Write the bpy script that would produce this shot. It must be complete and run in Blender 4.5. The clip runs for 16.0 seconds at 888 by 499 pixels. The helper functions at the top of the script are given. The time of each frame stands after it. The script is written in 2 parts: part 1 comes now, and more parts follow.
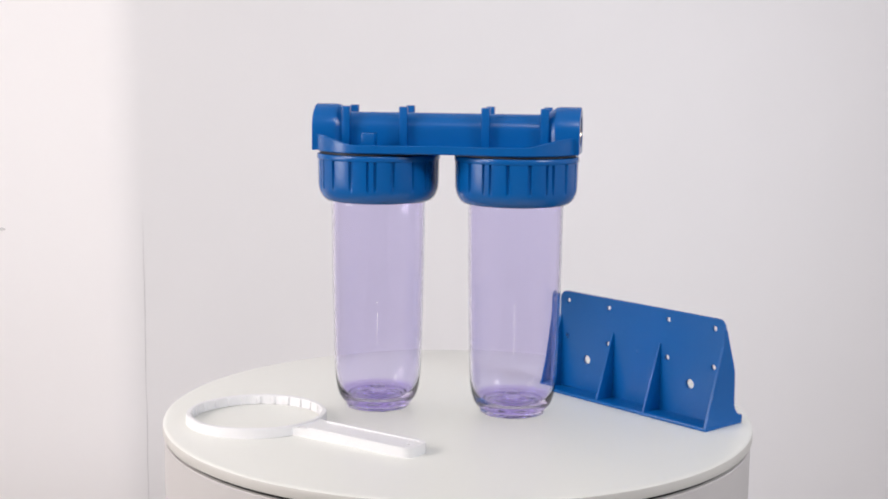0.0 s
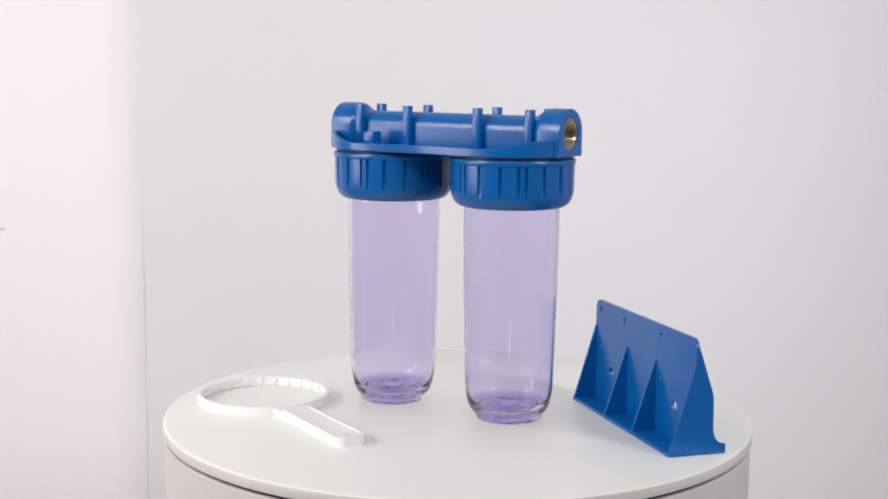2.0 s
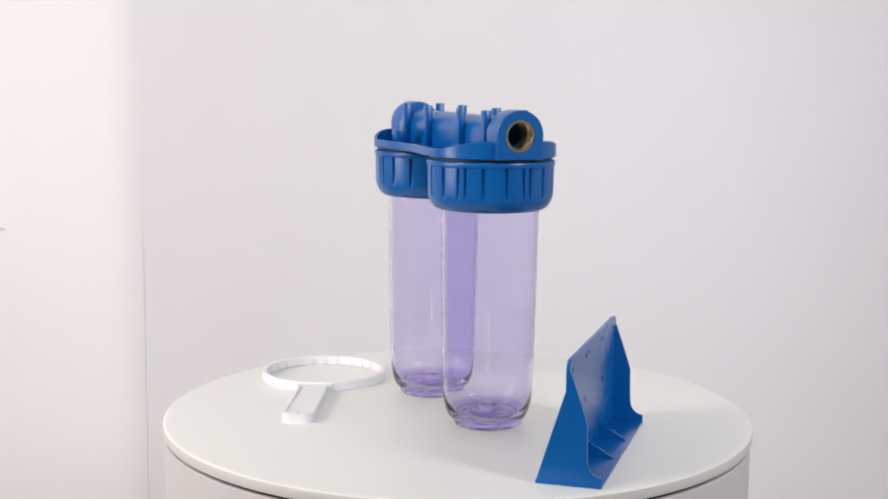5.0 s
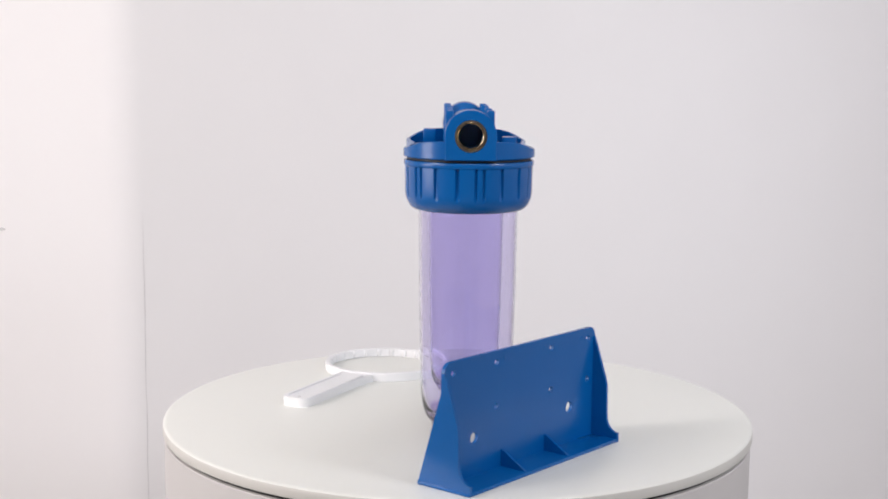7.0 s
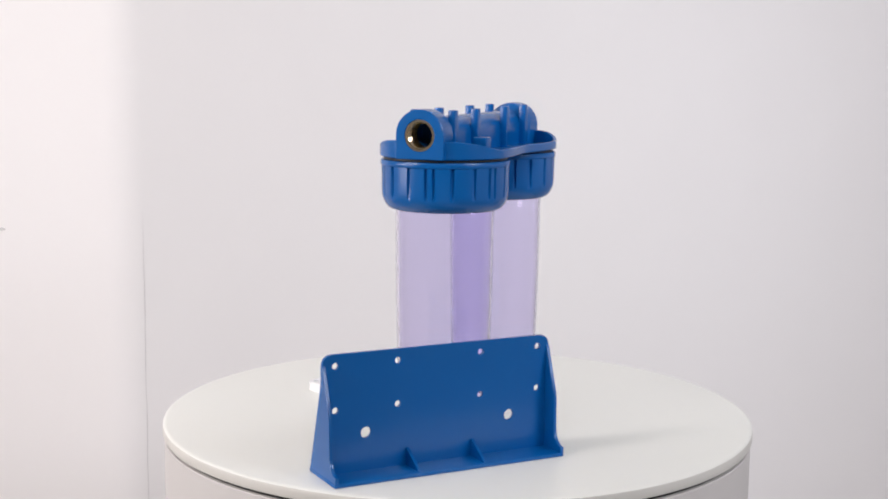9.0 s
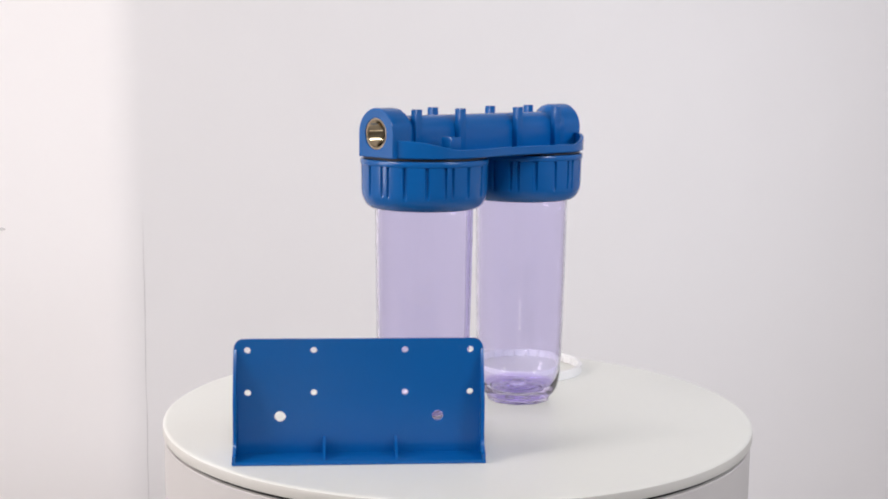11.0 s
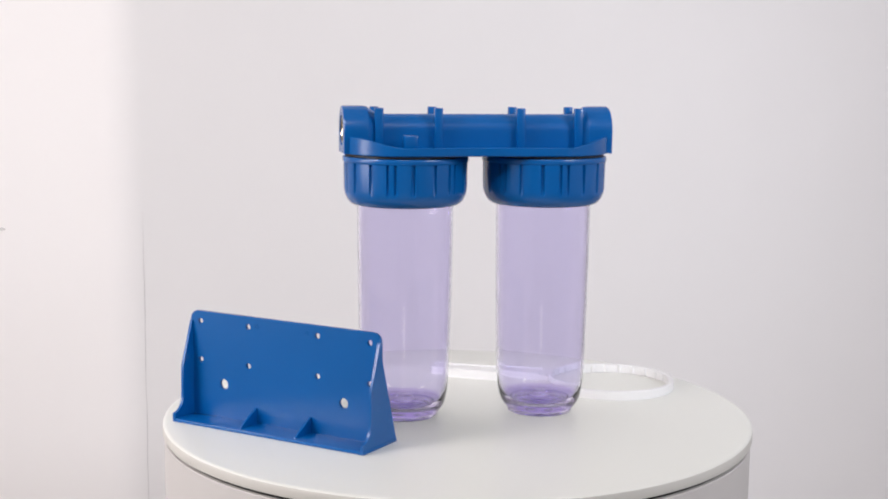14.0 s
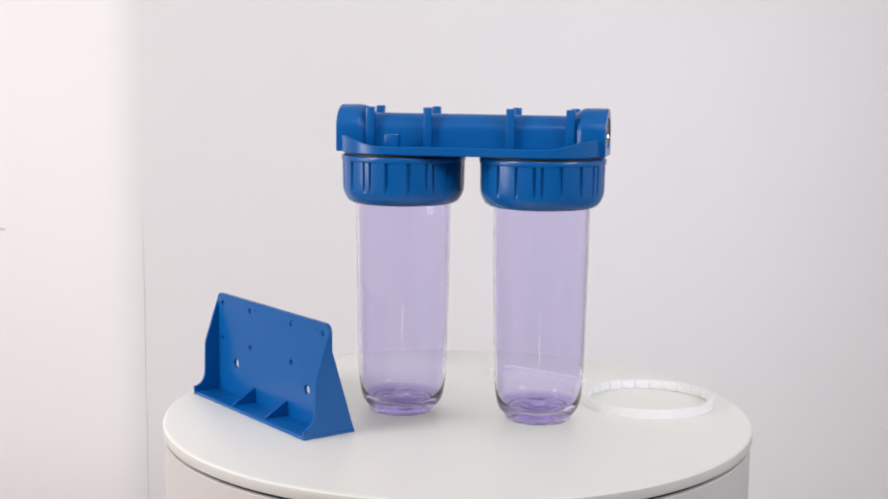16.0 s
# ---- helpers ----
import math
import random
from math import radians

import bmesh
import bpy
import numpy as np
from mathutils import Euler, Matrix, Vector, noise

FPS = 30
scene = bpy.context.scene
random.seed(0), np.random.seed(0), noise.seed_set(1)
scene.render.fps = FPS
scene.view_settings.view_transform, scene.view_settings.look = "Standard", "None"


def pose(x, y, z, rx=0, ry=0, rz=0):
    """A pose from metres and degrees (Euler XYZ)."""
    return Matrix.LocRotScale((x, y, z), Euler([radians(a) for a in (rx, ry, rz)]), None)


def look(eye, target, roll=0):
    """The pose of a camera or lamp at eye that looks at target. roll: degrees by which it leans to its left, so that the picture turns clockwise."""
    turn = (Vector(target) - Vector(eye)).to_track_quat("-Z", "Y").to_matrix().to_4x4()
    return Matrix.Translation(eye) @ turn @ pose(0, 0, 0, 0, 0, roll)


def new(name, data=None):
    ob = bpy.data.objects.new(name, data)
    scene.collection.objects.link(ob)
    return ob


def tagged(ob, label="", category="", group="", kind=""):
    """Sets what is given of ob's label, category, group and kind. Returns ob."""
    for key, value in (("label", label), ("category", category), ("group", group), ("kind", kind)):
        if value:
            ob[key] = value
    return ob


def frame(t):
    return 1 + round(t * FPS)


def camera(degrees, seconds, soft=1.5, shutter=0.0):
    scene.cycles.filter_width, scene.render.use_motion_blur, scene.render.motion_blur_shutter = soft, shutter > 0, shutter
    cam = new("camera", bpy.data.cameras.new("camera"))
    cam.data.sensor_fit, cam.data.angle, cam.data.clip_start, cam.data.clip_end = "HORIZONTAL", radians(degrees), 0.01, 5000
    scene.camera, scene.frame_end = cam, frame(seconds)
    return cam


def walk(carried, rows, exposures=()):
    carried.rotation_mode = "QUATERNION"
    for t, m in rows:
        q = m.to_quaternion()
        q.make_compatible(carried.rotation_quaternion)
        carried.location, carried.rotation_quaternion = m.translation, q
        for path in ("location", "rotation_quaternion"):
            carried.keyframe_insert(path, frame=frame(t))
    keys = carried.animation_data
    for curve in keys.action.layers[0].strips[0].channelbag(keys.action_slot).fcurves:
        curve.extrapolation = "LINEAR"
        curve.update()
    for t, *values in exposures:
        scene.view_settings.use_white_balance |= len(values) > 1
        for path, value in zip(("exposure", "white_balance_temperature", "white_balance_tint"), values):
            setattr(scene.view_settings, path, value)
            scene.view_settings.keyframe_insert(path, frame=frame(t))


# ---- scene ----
# A filter housing, its wall bracket and its spanner turn slowly on a white turntable before white walls.
# Table top at z = 0, its axis at the origin; the camera stands still.
TURN_START, TURN_RATE = -54.652, -11.46   # degrees, degrees a second

cam = camera(35.765, 16.0, soft=1.9)
EYE = (0.0, -1.3402, 0.3475)
AIM = (-0.0152, 0.0464, 0.1552)
walk(cam, [(0.0, look(EYE, AIM, 0.574)), (16.0, look(EYE, AIM, 0.574))],
     exposures=[(0.0, 0.0), (16.0, 0.0)])

# ---- light ----
scene.cycles.caustics_refractive = False
scene.cycles.caustics_reflective = False
world = bpy.data.worlds.new("world")
scene.world = world
world.use_nodes = True
world.node_tree.nodes["Background"].inputs[0].default_value = (0.9, 0.93, 1.0, 1)
world.node_tree.nodes["Background"].inputs[1].default_value = 0.1


def area_lamp(name, eye, target, wide, high, watts, colour, spread=180.0):
    data = bpy.data.lights.new(name, "AREA")
    data.shape, data.size, data.size_y = "RECTANGLE", wide, high
    data.energy, data.color, data.spread = watts, colour, radians(spread)
    ob = new(name, data)
    ob.matrix_world = look(eye, target)
    return ob


area_lamp("softbox_lamp", (-1.85, -0.90, 1.10), (-0.40, 0.60, 0.10), 0.9, 0.9, 14.5, (1.0, 0.93, 0.915), 105)
area_lamp("softbox_lamp", (1.68, -1.25, 1.15), (0.55, 1.15, 0.12), 0.75, 0.75, 10.8, (0.90, 0.925, 1.0), 85)
area_lamp("side_lamp", (-1.60, -0.45, 0.30), (0.0, 0.0, 0.25), 0.55, 0.55, 7.5, (1.0, 0.96, 0.97))
area_lamp("strip_lamp", (-0.02, -2.7, -0.60), (-0.02, 0.0, 0.0), 0.08, 0.26, 0.5, (1.0, 0.98, 0.97))
area_lamp("ceiling_lamp", (-0.22, -1.9, 1.72), (-0.1, -0.2, 0.0), 0.09, 0.09, 8.5, (1.0, 0.97, 0.96))
area_lamp("ceiling_lamp", (0.28, -1.9, 1.72), (0.1, -0.2, 0.0), 0.09, 0.09, 8.5, (1.0, 0.97, 0.96))


# ---- materials ----
def material(name, colour, rough=0.5, metal=0.0, vary=0.05, scale=40.0, bump=0.0, bump_scale=300.0,
             transmission=0.0, ior=1.5, specular=0.5, rough_vary=0.06):
    """A principled surface with colour and gloss that vary at two scales, and fine relief."""
    mat = bpy.data.materials.new(name)
    mat.use_nodes = True
    nt = mat.node_tree
    bsdf = nt.nodes["Principled BSDF"]
    coord = nt.nodes.new("ShaderNodeTexCoord")
    broad = nt.nodes.new("ShaderNodeTexNoise")
    broad.inputs["Scale"].default_value = scale * 0.15
    broad.inputs["Detail"].default_value = 3
    fine = nt.nodes.new("ShaderNodeTexNoise")
    fine.inputs["Scale"].default_value = scale
    fine.inputs["Detail"].default_value = 6
    for n in (broad, fine):
        nt.links.new(coord.outputs["Object"], n.inputs["Vector"])
    add = nt.nodes.new("ShaderNodeMath")
    add.operation = "ADD"
    nt.links.new(broad.outputs["Fac"], add.inputs[0])
    nt.links.new(fine.outputs["Fac"], add.inputs[1])
    ramp = nt.nodes.new("ShaderNodeMapRange")
    ramp.inputs[1].default_value, ramp.inputs[2].default_value = 0.6, 1.4
    nt.links.new(add.outputs[0], ramp.inputs[0])
    mix = nt.nodes.new("ShaderNodeMix")
    mix.data_type = "RGBA"
    mix.inputs["A"].default_value = (*[c * (1 - vary) for c in colour], 1)
    mix.inputs["B"].default_value = (*[min(1, c * (1 + vary)) for c in colour], 1)
    nt.links.new(ramp.outputs[0], mix.inputs["Factor"])
    nt.links.new(mix.outputs["Result"], bsdf.inputs["Base Color"])
    gloss = nt.nodes.new("ShaderNodeMapRange")
    gloss.inputs[3].default_value, gloss.inputs[4].default_value = max(0, rough - rough_vary), rough + rough_vary
    nt.links.new(fine.outputs["Fac"], gloss.inputs[0])
    nt.links.new(gloss.outputs[0], bsdf.inputs["Roughness"])
    bsdf.inputs["Metallic"].default_value = metal
    bsdf.inputs["IOR"].default_value = ior
    bsdf.inputs["Specular IOR Level"].default_value = specular
    bsdf.inputs["Transmission Weight"].default_value = transmission
    if bump:
        grain = nt.nodes.new("ShaderNodeTexNoise")
        grain.inputs["Scale"].default_value = bump_scale
        grain.inputs["Detail"].default_value = 4
        nt.links.new(coord.outputs["Object"], grain.inputs["Vector"])
        rel = nt.nodes.new("ShaderNodeBump")
        rel.inputs["Strength"].default_value = bump
        rel.inputs["Distance"].default_value = 0.001
        nt.links.new(grain.outputs["Fac"], rel.inputs["Height"])
        nt.links.new(rel.outputs["Normal"], bsdf.inputs["Normal"])
    return mat


WALL = material("white_wall_paint", (0.80, 0.778, 0.778), 0.75, vary=0.012, scale=6, bump=0.12, bump_scale=220)
FLOOR = material("grey_floor", (0.42, 0.40, 0.38), 0.5, vary=0.08, scale=12, bump=0.05)
CEILING = material("white_ceiling_paint", (0.82, 0.81, 0.80), 0.8, vary=0.02, scale=6)
TABLE = material("white_laminate", (0.795, 0.80, 0.76), 0.36, vary=0.006, scale=5, bump=0.008, bump_scale=500, rough_vary=0.015)
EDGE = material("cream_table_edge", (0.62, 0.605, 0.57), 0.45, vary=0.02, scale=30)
DRUM = material("white_drum_paint", (0.60, 0.575, 0.565), 0.55, vary=0.015, scale=10, bump=0.03)
GAP = material("black_bearing_ring", (0.015, 0.014, 0.014), 0.6, vary=0.2)
BLUE = material("blue_plastic", (0.001, 0.099, 0.350), 0.25, specular=0.42, vary=0.03, scale=30, rough_vary=0.03)
CLEAR = material("lilac_clear_plastic", (0.866, 0.842, 0.984), 0.012, vary=0.004, scale=30, transmission=1.0, ior=1.36, rough_vary=0.0)
# same clear plastic, with darkening in depth and at curved edges put into colour
DEPTH_TINT = material("lilac_plastic_depth_tint", (0.38, 0.30, 0.68), 0.012, vary=0.01, scale=30, transmission=1.0, ior=1.36, rough_vary=0.0)
SHOULDER_TINT = material("lilac_plastic_shoulder_tint", (0.70, 0.62, 0.92), 0.012, vary=0.004, scale=30, transmission=1.0, ior=1.36, rough_vary=0.0)
BRASS = material("brass", (0.58, 0.48, 0.33), 0.16, metal=1.0, vary=0.12, scale=200)
WHITE = material("white_plastic", (0.80, 0.797, 0.81), 0.38, vary=0.015, scale=60, bump=0.04, bump_scale=700)
MARK = material("grey_scuff", (0.60, 0.58, 0.58), 0.8, vary=0.2, scale=80)
RUBBER = material("black_rubber", (0.02, 0.02, 0.022), 0.55, vary=0.2, scale=100)


# ---- mesh helpers ----
def part(name, bm, mat, parent=None, label="", smooth=35.0):
    """Links a bmesh as one mesh object, under a thing or a part."""
    bmesh.ops.recalc_face_normals(bm, faces=bm.faces)
    if smooth:
        limit = radians(smooth)
        for f in bm.faces:
            f.smooth = True
        for e in bm.edges:
            e.smooth = len(e.link_faces) == 2 and e.calc_face_angle(0.0) < limit
    me = bpy.data.meshes.new(name)
    bm.to_mesh(me)
    bm.free()
    me.materials.append(mat)
    ob = new(name, me)
    if parent:
        ob.parent = parent
    if label:
        tagged(ob, label)
    return ob


def thing(name, label, category, group="", kind=""):
    ob = new(name)
    ob.empty_display_size = 0.05
    return tagged(ob, label, category, group, kind)


def box(bm, lo, hi, bevel=0.0, segments=2, m=None):
    got = bmesh.ops.create_cube(bm, size=1.0)
    vs = got["verts"]
    for v in vs:
        v.co = Vector([lo[i] + (v.co[i] + 0.5) * (hi[i] - lo[i]) for i in range(3)])
    if m:
        bmesh.ops.transform(bm, matrix=m, verts=vs)
    if bevel:
        es = list({e for v in vs for e in v.link_edges})
        bmesh.ops.bevel(bm, geom=es, offset=bevel, segments=segments, affect="EDGES", profile=0.5)
    return bm


def lathe(bm, profile, seg=96, shape=None, centre=(0, 0), closed=False):
    """Turns a profile of (r, z) about the upright axis. shape(r, z, angle, k) may change r. Zero radius ends close."""
    rings = []
    for k, (r, z) in enumerate(profile):
        if r <= 1e-7:
            rings.append([bm.verts.new((centre[0], centre[1], z))])
            continue
        ring = []
        for i in range(seg):
            a = 2 * math.pi * i / seg
            q = shape(r, z, a, k) if shape else r
            ring.append(bm.verts.new((centre[0] + q * math.cos(a), centre[1] + q * math.sin(a), z)))
        rings.append(ring)
    pairs = list(zip(rings, rings[1:])) + ([(rings[-1], rings[0])] if closed else [])
    for a, b in pairs:
        for i in range(seg):
            j = (i + 1) % seg
            if len(a) == 1 and len(b) == 1:
                continue
            if len(a) == 1:
                bm.faces.new((a[0], b[j], b[i]))
            elif len(b) == 1:
                bm.faces.new((a[i], a[j], b[0]))
            else:
                bm.faces.new((a[i], a[j], b[j], b[i]))
    return bm


def slab(bm, outline, holes, z0, z1, m):
    """A flat piece of the outline (2D points) with round holes (x, y, r), from z0 to z1, set by m."""
    loops = [[bm.verts.new((x, y, z0)) for x, y in outline]]
    for x, y, r in holes:
        n = 24
        loops.append([bm.verts.new((x + r * math.cos(2 * math.pi * i / n), y + r * math.sin(2 * math.pi * i / n), z0)) for i in range(n)])
    edges = [bm.edges.new((lp[i], lp[(i + 1) % len(lp)])) for lp in loops for i in range(len(lp))]
    if holes:
        faces = [g for g in bmesh.ops.triangle_fill(bm, use_beauty=True, edges=edges)["geom"] if isinstance(g, bmesh.types.BMFace)]
    else:
        faces = [bm.faces.new(loops[0])]
    got = bmesh.ops.extrude_face_region(bm, geom=faces)["geom"]
    top = [v for v in got if isinstance(v, bmesh.types.BMVert)]
    for v in top:
        v.co.z = z1
    vs = [v for v in bm.verts if v.tag is False]
    bmesh.ops.transform(bm, matrix=m, verts=vs)
    for v in bm.verts:
        v.tag = True
    return bm


def smoothstep(x, a, b):
    t = min(1.0, max(0.0, (x - a) / (b - a)))
    return t * t * (3 - 2 * t)


def arc(cx, cy, r, a0, a1, n):
    return [(cx + r * math.cos(radians(a0 + (a1 - a0) * i / n)), cy + r * math.sin(radians(a0 + (a1 - a0) * i / n))) for i in range(n + 1)]


# ---- the room ----
FLOOR_Z, CEIL_Z = -0.75, 1.80
FRONT_Y, LEFT_X, RIGHT_X = -5.0, -2.0, 2.2
BEND_X, BEND_Y, BEND_R, BEND = -0.567, 0.83, 0.128, 28.0   # where the rear wall begins to bend, its radius and its turn in degrees
FAR_Y = BEND_Y + 1.60                                       # behind the whole rear wall


def wall(name, lo, hi, label):
    ob = part(name, box(bmesh.new(), lo, hi), WALL, None, smooth=0)
    return tagged(ob, label, "wall", kind="structure")


wall("wall_east", (RIGHT_X, FRONT_Y, FLOOR_Z), (RIGHT_X + 0.12, FAR_Y, CEIL_Z), "plain matt white painted side wall")
wall("wall_west", (LEFT_X - 0.12, FRONT_Y, FLOOR_Z), (LEFT_X, FAR_Y, CEIL_Z), "plain matt white painted side wall")
wall("wall_south", (LEFT_X - 0.12, FRONT_Y - 0.12, FLOOR_Z), (RIGHT_X + 0.12, FRONT_Y, CEIL_Z), "plain matt white painted rear wall")


def wall_north():
    """The rear wall: a flat stretch, a soft rounded bend, then a stretch that runs back obliquely."""
    curve = arc(BEND_X, BEND_Y + BEND_R, BEND_R, -90, BEND - 90, 40)
    bend_end = curve[-1]
    end_y = bend_end[1] + (RIGHT_X - bend_end[0]) * math.tan(radians(BEND))
    outline = [(LEFT_X, BEND_Y)] + curve + [(RIGHT_X, end_y), (RIGHT_X, end_y + 0.12), (LEFT_X, end_y + 0.12)]
    ob = part("wall_north", slab(bmesh.new(), outline, [], FLOOR_Z, CEIL_Z, Matrix()), WALL, None, smooth=40)
    tagged(ob, "white painted wall bending softly back behind the turntable", "wall", kind="structure")
    # a hairline crack in the paint where the bend ends
    rng = random.Random(4)
    bm, last = bmesh.new(), None
    for k in range(41):
        z = 0.10 - (0.10 - FLOOR_Z) * k / 40
        w = 0.00045 * min(1.0, k / 10)
        x, y = bend_end[0] + rng.uniform(-0.0005, 0.0005), bend_end[1]
        row = [bm.verts.new(p) for p in ((x - w, y + 0.003, z), (x - w, y - 0.0006, z), (x + w, y - 0.0002, z), (x + w, y + 0.003, z))]
        if last:
            for i in range(3):
                bm.faces.new((last[i], last[i + 1], row[i + 1], row[i]))
        last = row
    part("paint_crack", bm, MARK, ob, "hairline crack in the paint")
    bm = bmesh.new()
    bmesh.ops.create_icosphere(bm, subdivisions=2, radius=1.0)
    for v in bm.verts:
        v.co = Vector((v.co.x * 0.0060 * (1 + 0.3 * math.sin(7 * v.co.z)), v.co.y * 0.0012, v.co.z * 0.0026))
    mark = part("paint_chip", bm, MARK, ob, "small grey chip in the paint")
    mark.location = (-0.7300, BEND_Y, 0.0712)


wall_north()
tagged(part("floor", box(bmesh.new(), (LEFT_X, FRONT_Y, FLOOR_Z - 0.1), (RIGHT_X, FAR_Y, FLOOR_Z)), FLOOR, None, smooth=0),
       "plain grey floor under the turntable", "floor", kind="structure")
tagged(part("ceiling", box(bmesh.new(), (LEFT_X - 0.12, FRONT_Y - 0.12, CEIL_Z), (RIGHT_X + 0.12, FAR_Y, CEIL_Z + 0.1)), CEILING, None, smooth=0),
       "plain white painted ceiling", "ceiling", kind="structure")


# ---- the turntable ----
DISC_R = 0.2885


def turntable():
    table = thing("turntable", "round white turntable with a thin top on a white drum", "turntable")
    table.location = (0, 0, FLOOR_Z)
    up = -FLOOR_Z
    bm = bmesh.new()
    lathe(bm, [(0, 0), (0.284, 0), (0.287, 0.003), (0.2868, up - 0.0152), (0.2860, up - 0.0145), (0, up - 0.0145)], 160)
    part("drum", bm, DRUM, table, "white painted drum")
    bm = bmesh.new()
    lathe(bm, [(0, up - 0.0145), (0.2825, up - 0.0145), (0.2825, up - 0.0108), (0, up - 0.0108)], 160)
    part("bearing_ring", bm, GAP, table, "dark recessed gap ring")
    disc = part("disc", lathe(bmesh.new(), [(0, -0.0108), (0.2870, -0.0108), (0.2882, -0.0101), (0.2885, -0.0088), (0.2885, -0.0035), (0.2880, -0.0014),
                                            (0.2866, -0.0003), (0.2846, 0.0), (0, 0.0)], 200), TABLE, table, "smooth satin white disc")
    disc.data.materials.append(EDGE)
    # steep side faces take a darker cream than the flat top
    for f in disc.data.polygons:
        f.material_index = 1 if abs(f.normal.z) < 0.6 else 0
    disc.location = (0, 0, up)
    return table, disc


# ---- the twin filter housing ----
HALF = 0.0685          # half the distance of the two bowl axes
COLLAR_R = 0.0600
PORT_Z = 0.2792


def flange_outline(n=48):
    """The peanut-shaped outline of the head's flange, counter-clockwise."""
    r, pts = 0.0614, []
    pts += arc(HALF, 0, r, -84, 84, n)
    for i in range(1, 12):
        u = 0.062 - 0.124 * i / 12
        pts.append((u, 0.0610 - 0.0052 * math.cos(math.pi * u / 0.124) ** 2))
    pts += arc(-HALF, 0, r, 96, 264, n)
    for i in range(1, 12):
        u = -0.062 + 0.124 * i / 12
        pts.append((u, -0.0602 + 0.0052 * math.cos(math.pi * u / 0.124) ** 2))
    return pts


def head_flange():
    bm = bmesh.new()
    pts = flange_outline()
    n = len(pts)
    z0, floor_z, thick = 0.2575, 0.2612, 0.0032
    rows = {k: [] for k in ("ob", "ot", "om", "it", "if")}
    for x, y in pts:
        lip = 0.2657 + 0.0084 * smoothstep(abs(x), 0.078, 0.125)
        if abs(y) < 0.0215 and abs(x) > HALF:
            lip = 0.2632
        cx = max(-HALF, min(HALF, x))
        d = Vector((x - cx, y))
        inward = d.normalized() * -thick if d.length else Vector((0, 0))
        rows["ob"].append(bm.verts.new((x + inward.x * 0.35, y + inward.y * 0.35, z0)))
        rows["ot"].append(bm.verts.new((x, y, z0 + 0.0010)))
        rows["om"].append(bm.verts.new((x, y, lip - 0.0006)))
        rows["it"].append(bm.verts.new((x + inward.x * 0.25, y + inward.y * 0.25, lip)))
        rows["if"].append(bm.verts.new((x + inward.x, y + inward.y, lip - 0.0002)))
    rows["fl"] = [bm.verts.new((v.co.x, v.co.y, floor_z)) for v in rows["if"]]
    order = ["ob", "ot", "om", "it", "if", "fl"]
    for a, b in zip(order, order[1:]):
        for i in range(n):
            j = (i + 1) % n
            bm.faces.new((rows[a][i], rows[a][j], rows[b][j], rows[b][i]))
    bm.faces.new(rows["ob"][::-1])
    bm.faces.new(rows["fl"])
    return bm


def arch(width, z_top_centre, r, z_low, n=24):
    """An upright section with a round top; 2D points (across, up)."""
    side = [z_low + (z_top_centre - z_low) * k / 5 for k in range(5)]
    pts = [(width, z) for z in side]
    pts += [(r * math.cos(radians(a)), z_top_centre + r * math.sin(radians(a))) for a in np.linspace(0, 180, n + 1)]
    pts += [(-width, z) for z in side[::-1]]
    return pts + [(width * (k / 5 - 1), z_low) for k in range(1, 10)]


def section(u, w, r, low, flat):
    """One upright section of the pipe: a round top, cut off upright at the half width flat."""
    pts = []
    for a, z in arch(w, PORT_Z, r, low):
        pts.append((u, max(-flat, min(flat, a)), z))
    return pts


def pipe_mesh():
    """The pipe along the head with its two arched end blocks and a bore from each end."""
    half = [(0.1306, 0.0226, 0.0228, 0.2582, 1), (0.1298, 0.0232, 0.0234, 0.2576, 1), (0.1110, 0.0232, 0.0234, 0.2600, 1), (0.1070, 0.0226, 0.0228, 0.2600, 1),
            (0.1030, 0.0203, 0.0203, 0.2600, 1), (0.0990, 0.0176, 0.0176, 0.2600, 1), (0.0965, 0.0160, 0.0160, 0.2600, 0.0160), (0.0915, 0.0158, 0.0158, 0.2600, 0.0158),
            (0.0905, 0.0158, 0.0158, 0.2600, 0.0158), (0.0450, 0.0158, 0.0158, 0.2600, 0.0158), (0.0440, 0.0158, 0.0158, 0.2600, 0.0158),
            (0.0360, 0.0158, 0.0158, 0.2600, 0.0158), (0.0350, 0.0158, 0.0158, 0.2600, 0.0158)]
    bm = bmesh.new()
    secs = half + [(-u, w, r, low, flat) for u, w, r, low, flat in half[::-1]]
    rings = [[bm.verts.new(p) for p in section(*sec)] for sec in secs]
    m = len(rings[0])
    for a, b in zip(rings, rings[1:]):
        for i in range(m):
            j = (i + 1) % m
            bm.faces.new((a[i], a[j], b[j], b[i]))
    for ring, u in ((rings[0], secs[0][0]), (rings[-1], secs[-1][0])):
        around = [math.atan2(v.co.z - PORT_Z, v.co.y) for v in ring]
        last = ring
        for k, q in ((1.0, 0.0146), (0.83, 0.0146), (0.83, 0.0112), (0.74, 0.0112)):
            nxt = [bm.verts.new((u * k, q * math.cos(a), PORT_Z + q * math.sin(a))) for a in around]
            for i in range(m):
                j = (i + 1) % m
                bm.faces.new((last[i], last[j], nxt[j], nxt[i]))
            last = nxt
        bm.faces.new(last)
    return bm


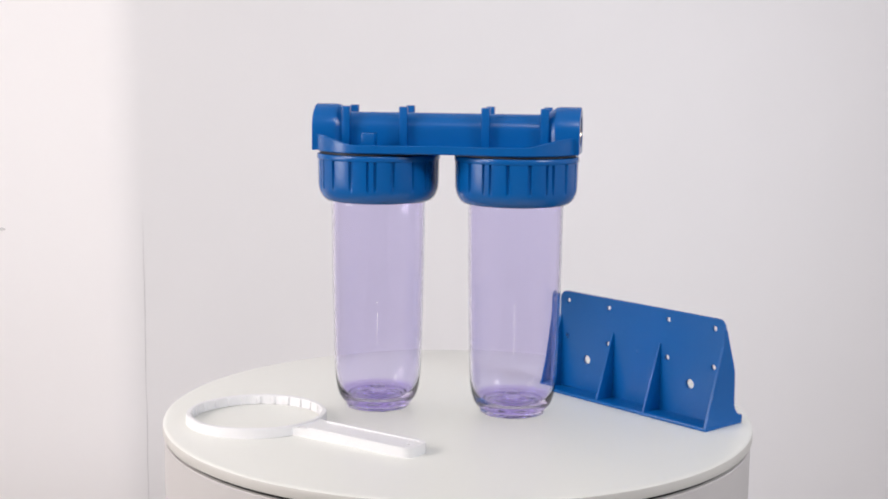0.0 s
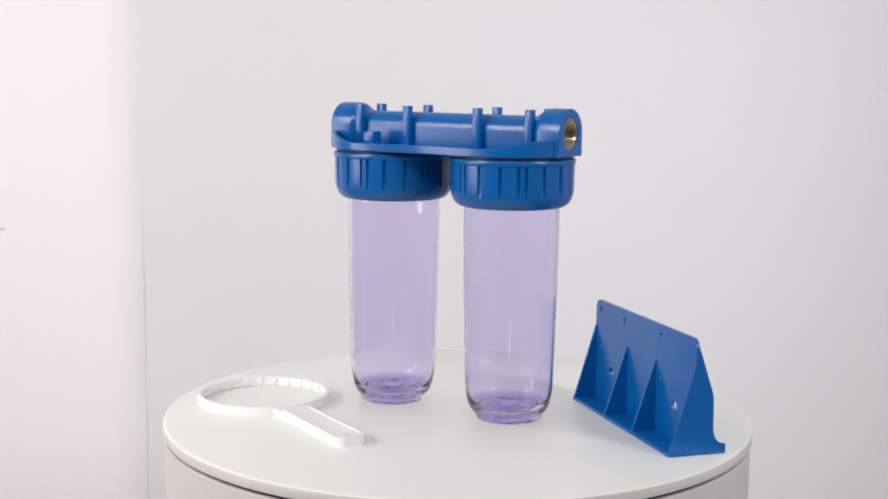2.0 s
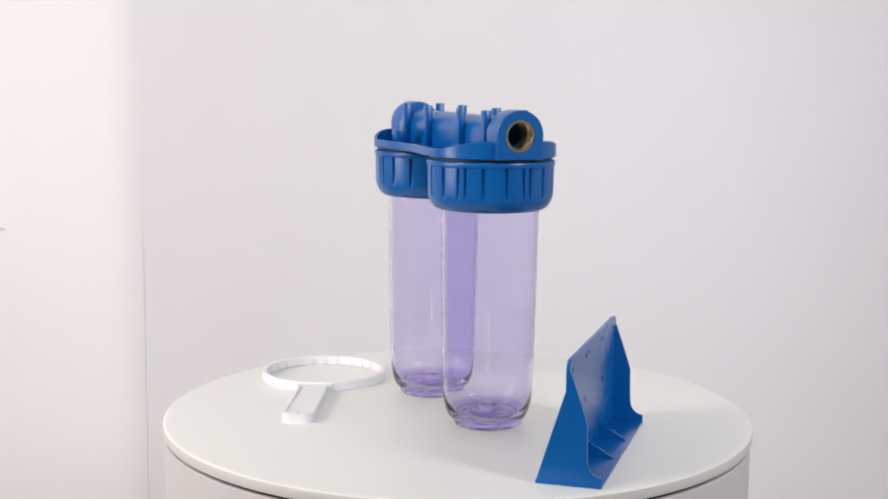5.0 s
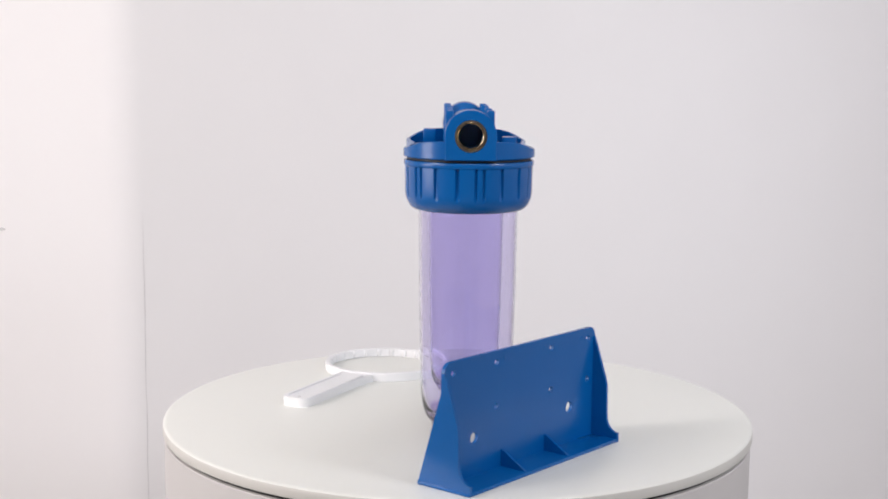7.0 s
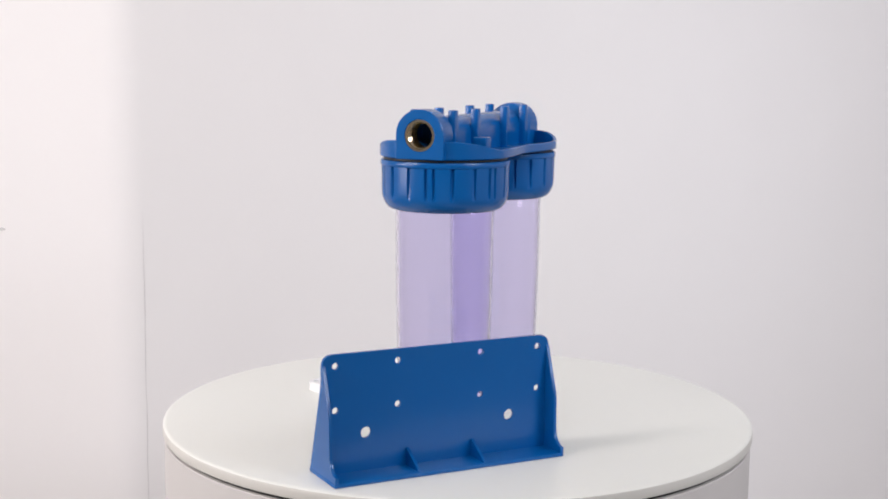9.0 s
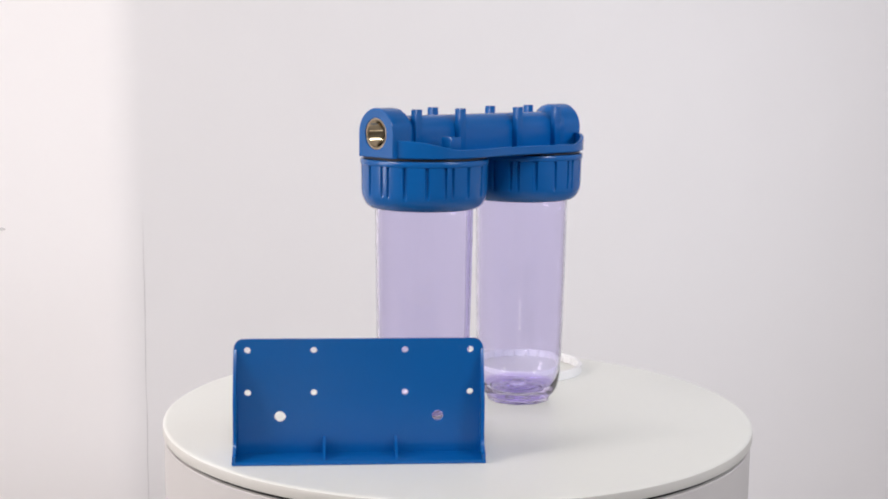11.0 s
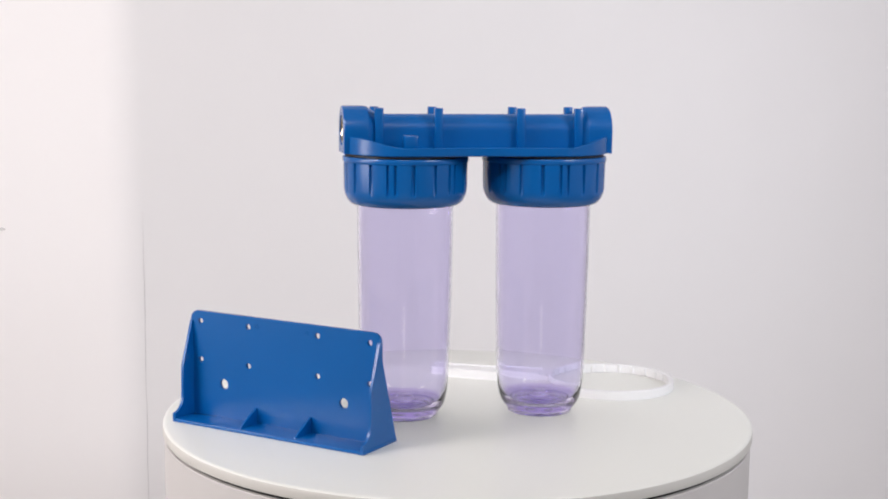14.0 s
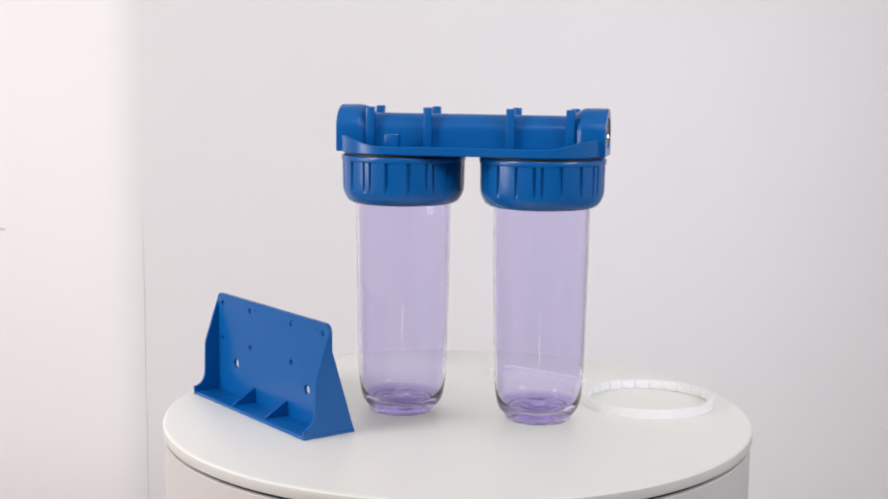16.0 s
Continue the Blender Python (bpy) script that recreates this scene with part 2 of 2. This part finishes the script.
def collar_mesh():
    """The ring nut: a top lip, a fluted band and a rounded shoulder."""
    prof = [(0.0476, 0.2092), (0.0484, 0.2082), (0.0504, 0.2086), (0.0532, 0.2102), (0.0556, 0.2128), (0.0574, 0.2162), (0.0586, 0.2195),
            (0.0590, 0.2215), (0.0594, 0.2255), (0.0596, 0.2380), (0.0598, 0.2488), (0.0598, 0.2494), (0.0604, 0.2498), (0.0607, 0.2505),
            (0.0607, 0.2534), (0.0603, 0.2545), (0.0592, 0.2549), (0.0570, 0.2549), (0.0500, 0.2549), (0.0472, 0.2544)]
    cuts = []
    for k in range(18):   # every third slot is double, with a thin rib between
        c = 20.0 * k
        cuts += [(c - 4.6, c - 2.2), (c + 2.2, c + 4.6)] if k % 3 == 0 else [(c - 1.3, c + 1.3)]

    def shape(r, z, a, k):
        if not 7 <= k <= 10:
            return r
        d = math.degrees(a) % 360
        deep = (0.0007, 0.0018, 0.0026, 0.0026)[k - 7]
        for lo, hi in cuts:
            if lo <= d <= hi or lo <= d - 360 <= hi:
                return r - deep
        return r

    return lathe(bmesh.new(), prof, 360, shape, closed=True)


def bowl_mesh():
    """A clear bowl with a faceted foot, a rounded base, a slight taper and stepped rings inside the base."""
    outer = [(0, 0.0030), (0.0245, 0.0030), (0.0265, 0.0022), (0.0276, 0.0), (0.0310, 0.0), (0.0321, 0.0010), (0.0327, 0.0040), (0.0338, 0.0056),
             (0.0365, 0.0080), (0.0388, 0.0118), (0.0404, 0.0165), (0.0417, 0.0225), (0.0427, 0.0300), (0.0433, 0.0400),
             (0.0440, 0.0620), (0.0449, 0.0960), (0.0457, 0.1350), (0.0462, 0.1800), (0.0464, 0.2060), (0.0465, 0.2400)]
    inner = [(0.0443, 0.2400), (0.0442, 0.2060), (0.0440, 0.1800), (0.0435, 0.1350), (0.0427, 0.0960), (0.0418, 0.0620), (0.0411, 0.0400),
             (0.0404, 0.0312), (0.0393, 0.0252), (0.0379, 0.0205), (0.0361, 0.0165), (0.0336, 0.0134), (0.0305, 0.0114), (0.0270, 0.0106),
             (0.0214, 0.0104), (0.0206, 0.0114), (0.0190, 0.0115), (0.0180, 0.0104), (0.0116, 0.0104), (0.0102, 0.0112), (0.0092, 0.0140),
             (0.0084, 0.0172), (0.0066, 0.0186), (0.0034, 0.0190), (0, 0.0191)]

    def shape(r, z, a, k):
        if 4 <= k <= 7:
            step = math.pi / 5
            d = (a % step) - step / 2
            return r * (0.55 + 0.45 * math.cos(step / 2) / math.cos(d) * 1.03)
        return r

    bm = lathe(bmesh.new(), outer + inner, 160, shape)
    # base floor and outer shoulder get the painted darkening, weaker higher up the shoulder
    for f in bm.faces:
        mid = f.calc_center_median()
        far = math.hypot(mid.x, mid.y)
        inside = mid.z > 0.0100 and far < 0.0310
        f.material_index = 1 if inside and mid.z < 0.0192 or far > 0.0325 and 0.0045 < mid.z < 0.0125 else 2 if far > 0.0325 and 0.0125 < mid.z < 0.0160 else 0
    return bm


def brass_mesh():
    """A threaded insert, its axis along x, its mouth at x = 0, reaching to negative x."""
    prof = [(0.0146, 0.0), (0.0143, 0.0006), (0.0124, 0.0006), (0.0120, -0.0004)]
    z = -0.0010
    while z > -0.020:
        prof += [(0.0112, z), (0.0120, z - 0.0009)]
        z -= 0.0018
    prof += [(0.0112, -0.0215), (0.0146, -0.0215)]
    bm = lathe(bmesh.new(), prof, 56, closed=True)
    bmesh.ops.transform(bm, matrix=Matrix.Rotation(math.pi / 2, 4, "Y"), verts=bm.verts)
    return bm


def filter_housing():
    house = thing("filter_housing", "twin water filter housing, blue plastic with clear lilac bowls", "filter housing")
    head = part("head", head_flange(), BLUE, house, "blue moulded plastic head")
    # pipe with its two bored end blocks
    part("manifold_pipe", pipe_mesh(), BLUE, head, "", 18)
    for side in (1, -1):
        brass = part("brass_insert", brass_mesh(), BRASS, head, "shiny threaded brass insert in the port")
        brass.matrix_basis = pose(side * 0.1292, 0, PORT_Z, 0, 0, 0 if side > 0 else 180)
    # upright lugs on both sides of the pipe
    lug_u = (-0.0970, -0.0401, 0.0401, 0.0970)
    bm = box(bmesh.new(), (-0.0040, -0.0036, 0), (0.0040, 0.0036, 0.0402), 0.0008)
    lug = part("lug", bm, BLUE, head, "upright screw lug")
    for k, (u, s) in enumerate([(u, s) for u in lug_u for s in (-1, 1)]):
        ob = lug if k == 0 else new("lug", lug.data)
        ob.parent = head
        ob.location = (u, s * 0.0187, 0.2610)
    # bleed bosses on the flange, one on each side
    bm = box(bmesh.new(), (-0.0066, -0.0066, 0), (0.0066, 0.0066, 0.0152), 0.0012)
    boss = part("bleed_boss", bm, BLUE, head, "small square vent boss")
    boss.location = (-0.0700, -0.0370, 0.2610)
    other = new("bleed_boss", boss.data)
    other.parent, other.location = head, (0.0700, 0.0370, 0.2610)
    # bowls, collars, seals
    collar = part("collar", collar_mesh(), BLUE, house, "fluted blue ring nut", 28)
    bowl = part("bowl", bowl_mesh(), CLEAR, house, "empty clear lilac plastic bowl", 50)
    bowl.data.materials.append(DEPTH_TINT)
    bowl.data.materials.append(SHOULDER_TINT)
    neck = part("neck", lathe(bmesh.new(), [(0, 0.2440), (0.0425, 0.2440), (0.0425, 0.2538), (0.0560, 0.2553), (0.0560, 0.2579), (0, 0.2579)], 96), BLUE, head)
    seal = part("seal_ring", lathe(bmesh.new(), [(0.0560, 0.2551), (0.0578, 0.2553), (0.0578, 0.2572), (0.0560, 0.2574)], 96, closed=True), RUBBER, head, "thin black rubber seal")
    for ob, turn, twin_turn in ((collar, 35, 8.5), (bowl, 5, 19), (neck, 0, 0), (seal, 0, 0)):
        ob.matrix_basis = pose(-HALF, 0, 0, 0, 0, turn)
        twin = new(ob.name.split(".")[0], ob.data)
        twin.parent = ob.parent
        twin.matrix_basis = pose(HALF, 0, 0, 0, 0, twin_turn)
        if "label" in ob:
            tagged(twin, ob["label"])
        if ob is bowl:
            ob.visible_shadow = twin.visible_shadow = False
    for ob in head.children:
        if ob.data is lug.data or ob.data is boss.data:
            tagged(ob, ob.data.name == lug.data.name and "upright screw lug" or "small square vent boss")
    return house


# ---- the wall bracket ----
def bracket():
    hold = thing("wall_bracket", "blue plastic wall bracket with screw holes, standing upright", "bracket")
    w, top, rc = 0.1087, 0.1050, 0.0085
    outline = [(-w, 0.002), (w, 0.002)] + arc(w - rc, top - rc, rc, 0, 90, 6) + arc(-w + rc, top - rc, rc, 90, 180, 6)
    holes = [(u, z, 0.0029) for u in (0.0970, 0.0396, -0.0400, -0.0974) for z in (0.0951, 0.0573)]
    holes += [(0.0691, 0.0359, 0.0049), (-0.0690, 0.0359, 0.0049)]
    upright = Matrix(((1, 0, 0, 0), (0, 0, 1, 0), (0, 1, 0, 0), (0, 0, 0, 1)))
    bm = slab(bmesh.new(), outline, holes, -0.0016, 0.0016, upright)
    back = part("back_plate", bm, BLUE, hold, "flat plate with ten screw holes")
    bm = bmesh.new()
    lathe(bm, [(0, 0.0006), (0.0016, 0.0004), (0.0020, 0), (0.0020, -0.001), (0, -0.001)], 20)
    bmesh.ops.transform(bm, matrix=pose(0, -0.0016, 0.0565, 90), verts=bm.verts)
    part("mould_mark", bm, BLUE, back)
    for u, z in ((-0.0870, 0.0970), (0.0290, 0.0968), (-0.0280, 0.0968)):
        bm = lathe(bmesh.new(), [(0.0012, 0), (0.0014, 0.0005), (0.0021, 0.0005), (0.0023, 0)], 20, closed=True)
        bmesh.ops.transform(bm, matrix=pose(u, 0.0014, z, -90), verts=bm.verts)
        part("mould_mark", bm, BLUE, back)
    # foot plate
    part("foot_plate", box(bmesh.new(), (-0.1095, -0.0257, 0.0), (0.1095, 0.0297, 0.0034), 0.0007), BLUE, hold)
    # end cheeks: straight behind, waisted in front
    cheek = [(-0.0258, 0.0004), (0.0300, 0.0004), (0.0300, 0.0086)] + [(0.0300 - 0.0125 * math.sin(radians(a)), 0.0226 - 0.0140 * math.cos(radians(a))) for a in (0, 15, 30, 45, 60, 75, 90)][0:]
    cheek += [(0.0172, 0.0330), (0.0168, 0.0520), (0.0154, 0.0575), (0.0030, 0.0940), (0.0014, 0.0965), (-0.0014, 0.0965), (-0.0016, 0.0790), (-0.0024, 0.0770)]
    side = Matrix(((0, 0, 1, 0), (1, 0, 0, 0), (0, 1, 0, 0), (0, 0, 0, 1)))
    first = part("end_cheek", slab(bmesh.new(), cheek, [], -0.0014, 0.0014, side), BLUE, hold)
    first.location = (0.1076, 0, 0)
    second = new("end_cheek", first.data)
    second.parent, second.location = hold, (-0.1076, 0, 0)
    # ribs behind (tall) and before (low)
    tall = [(-0.0246, 0.0030), (-0.0010, 0.0030), (-0.0010, 0.0705), (-0.0022, 0.0705)]
    low = [(0.0010, 0.0030), (0.0270, 0.0030), (0.0265, 0.0042), (0.0022, 0.0182), (0.0010, 0.0182)]
    for name, shape, mid in (("rear_rib", tall, -0.0014), ("front_rib", low, -0.0007)):
        rib = part(name, slab(bmesh.new(), shape, [], -0.0012, 0.0012, side), BLUE, hold)
        rib.location = (mid + 0.0314, 0, 0)
        twin = new(name, rib.data)
        twin.parent, twin.location = hold, (mid - 0.0314, 0, 0)
    return hold


# ---- the spanner ----
def spanner():
    tool = thing("filter_spanner", "white plastic ring spanner with flat handle, lying flat", "spanner")
    ring = part("ring", lathe(bmesh.new(), [(0.0622, 0.0004), (0.0630, 0.0), (0.0664, 0.0), (0.0670, 0.0006), (0.0670, 0.0090), (0.0664, 0.0097),
                                            (0.0630, 0.0097), (0.0622, 0.0091)], 128, closed=True), WHITE, tool, "white ring")
    bm = box(bmesh.new(), (-0.0013, -0.0020, 0.0010), (0.0012, 0.0020, 0.0090), 0.0009)
    tooth = part("tooth", bm, WHITE, ring)
    count = 26
    for k in range(count):
        ob = tooth if k == 0 else new("tooth", tooth.data)
        ob.parent = ring
        a = 360.0 * (k + 0.5) / count
        ob.matrix_basis = pose(0.0620 * math.cos(radians(a)), 0.0620 * math.sin(radians(a)), 0, 0, 0, a)
    # handle along x: flared at the ring, rounded at the tip
    x0, x1, w = 0.0655, 0.1955, 0.0156
    edge = [(x0 - 0.0030, -0.0200), (x0 + 0.0040, -0.0180), (x0 + 0.0130, -0.0166), (x0 + 0.0260, -0.0158)]
    edge += [(x1 - 0.010, -w)] + [(x1 - 0.010 + 0.010 * math.sin(radians(a)), -w + 0.010 * (1 - math.cos(radians(a)))) for a in (20, 40, 60, 80, 90)]
    outline = edge + [(x, -y) for x, y in edge[::-1]]
    neck = [(0.0640 * math.cos(radians(a)), 0.0640 * math.sin(radians(a))) for a in (24, 16, 8, 0, -8, -16, -24)]
    part("handle", slab(bmesh.new(), outline + neck, [(x1 - 0.0125, 0, 0.0022)], 0.0, 0.0080, Matrix()), WHITE, tool, "flat white handle with a hanging hole")
    for s in (-1, 1):
        part("handle_rim", box(bmesh.new(), (x0 + 0.012, s * 0.0138 - 0.0016, 0.0078), (x1 - 0.010, s * 0.0138 + 0.0016, 0.0095), 0.0006), WHITE, tool)
    part("handle_rim", slab(bmesh.new(), [(x1 - 0.0105, -0.0154)] + edge[5:] + [(x, -y) for x, y in edge[5:][::-1]] + [(x1 - 0.0105, 0.0154), (x1 - 0.0105, 0.0122), (x1 - 0.0040, 0.0080), (x1 - 0.0040, -0.0080), (x1 - 0.0105, -0.0122)],
                                  [], 0.0078, 0.0094, Matrix()), WHITE, tool)
    return tool


table, disc = turntable()
house = filter_housing()
hold = bracket()
tool = spanner()


def motions():
    """All that stands on the disc turns with it, clockwise from above."""
    times = [0.5 * k for k in range(33)]

    def ride(ob, x, y, z, turn):
        walk(ob, [(t, pose(0, 0, 0, 0, 0, TURN_START + TURN_RATE * t) @ pose(x, y, z, 0, 0, turn)) for t in times])

    ride(disc, 0, 0, -FLOOR_Z, 0)
    ride(house, -0.0148, -0.0050, 0.0, 46.05)
    ride(hold, 0.0840, 0.1636, 0.0, 5.78)
    ride(tool, -0.0709, -0.1864, 0.0, 19.8)


motions()
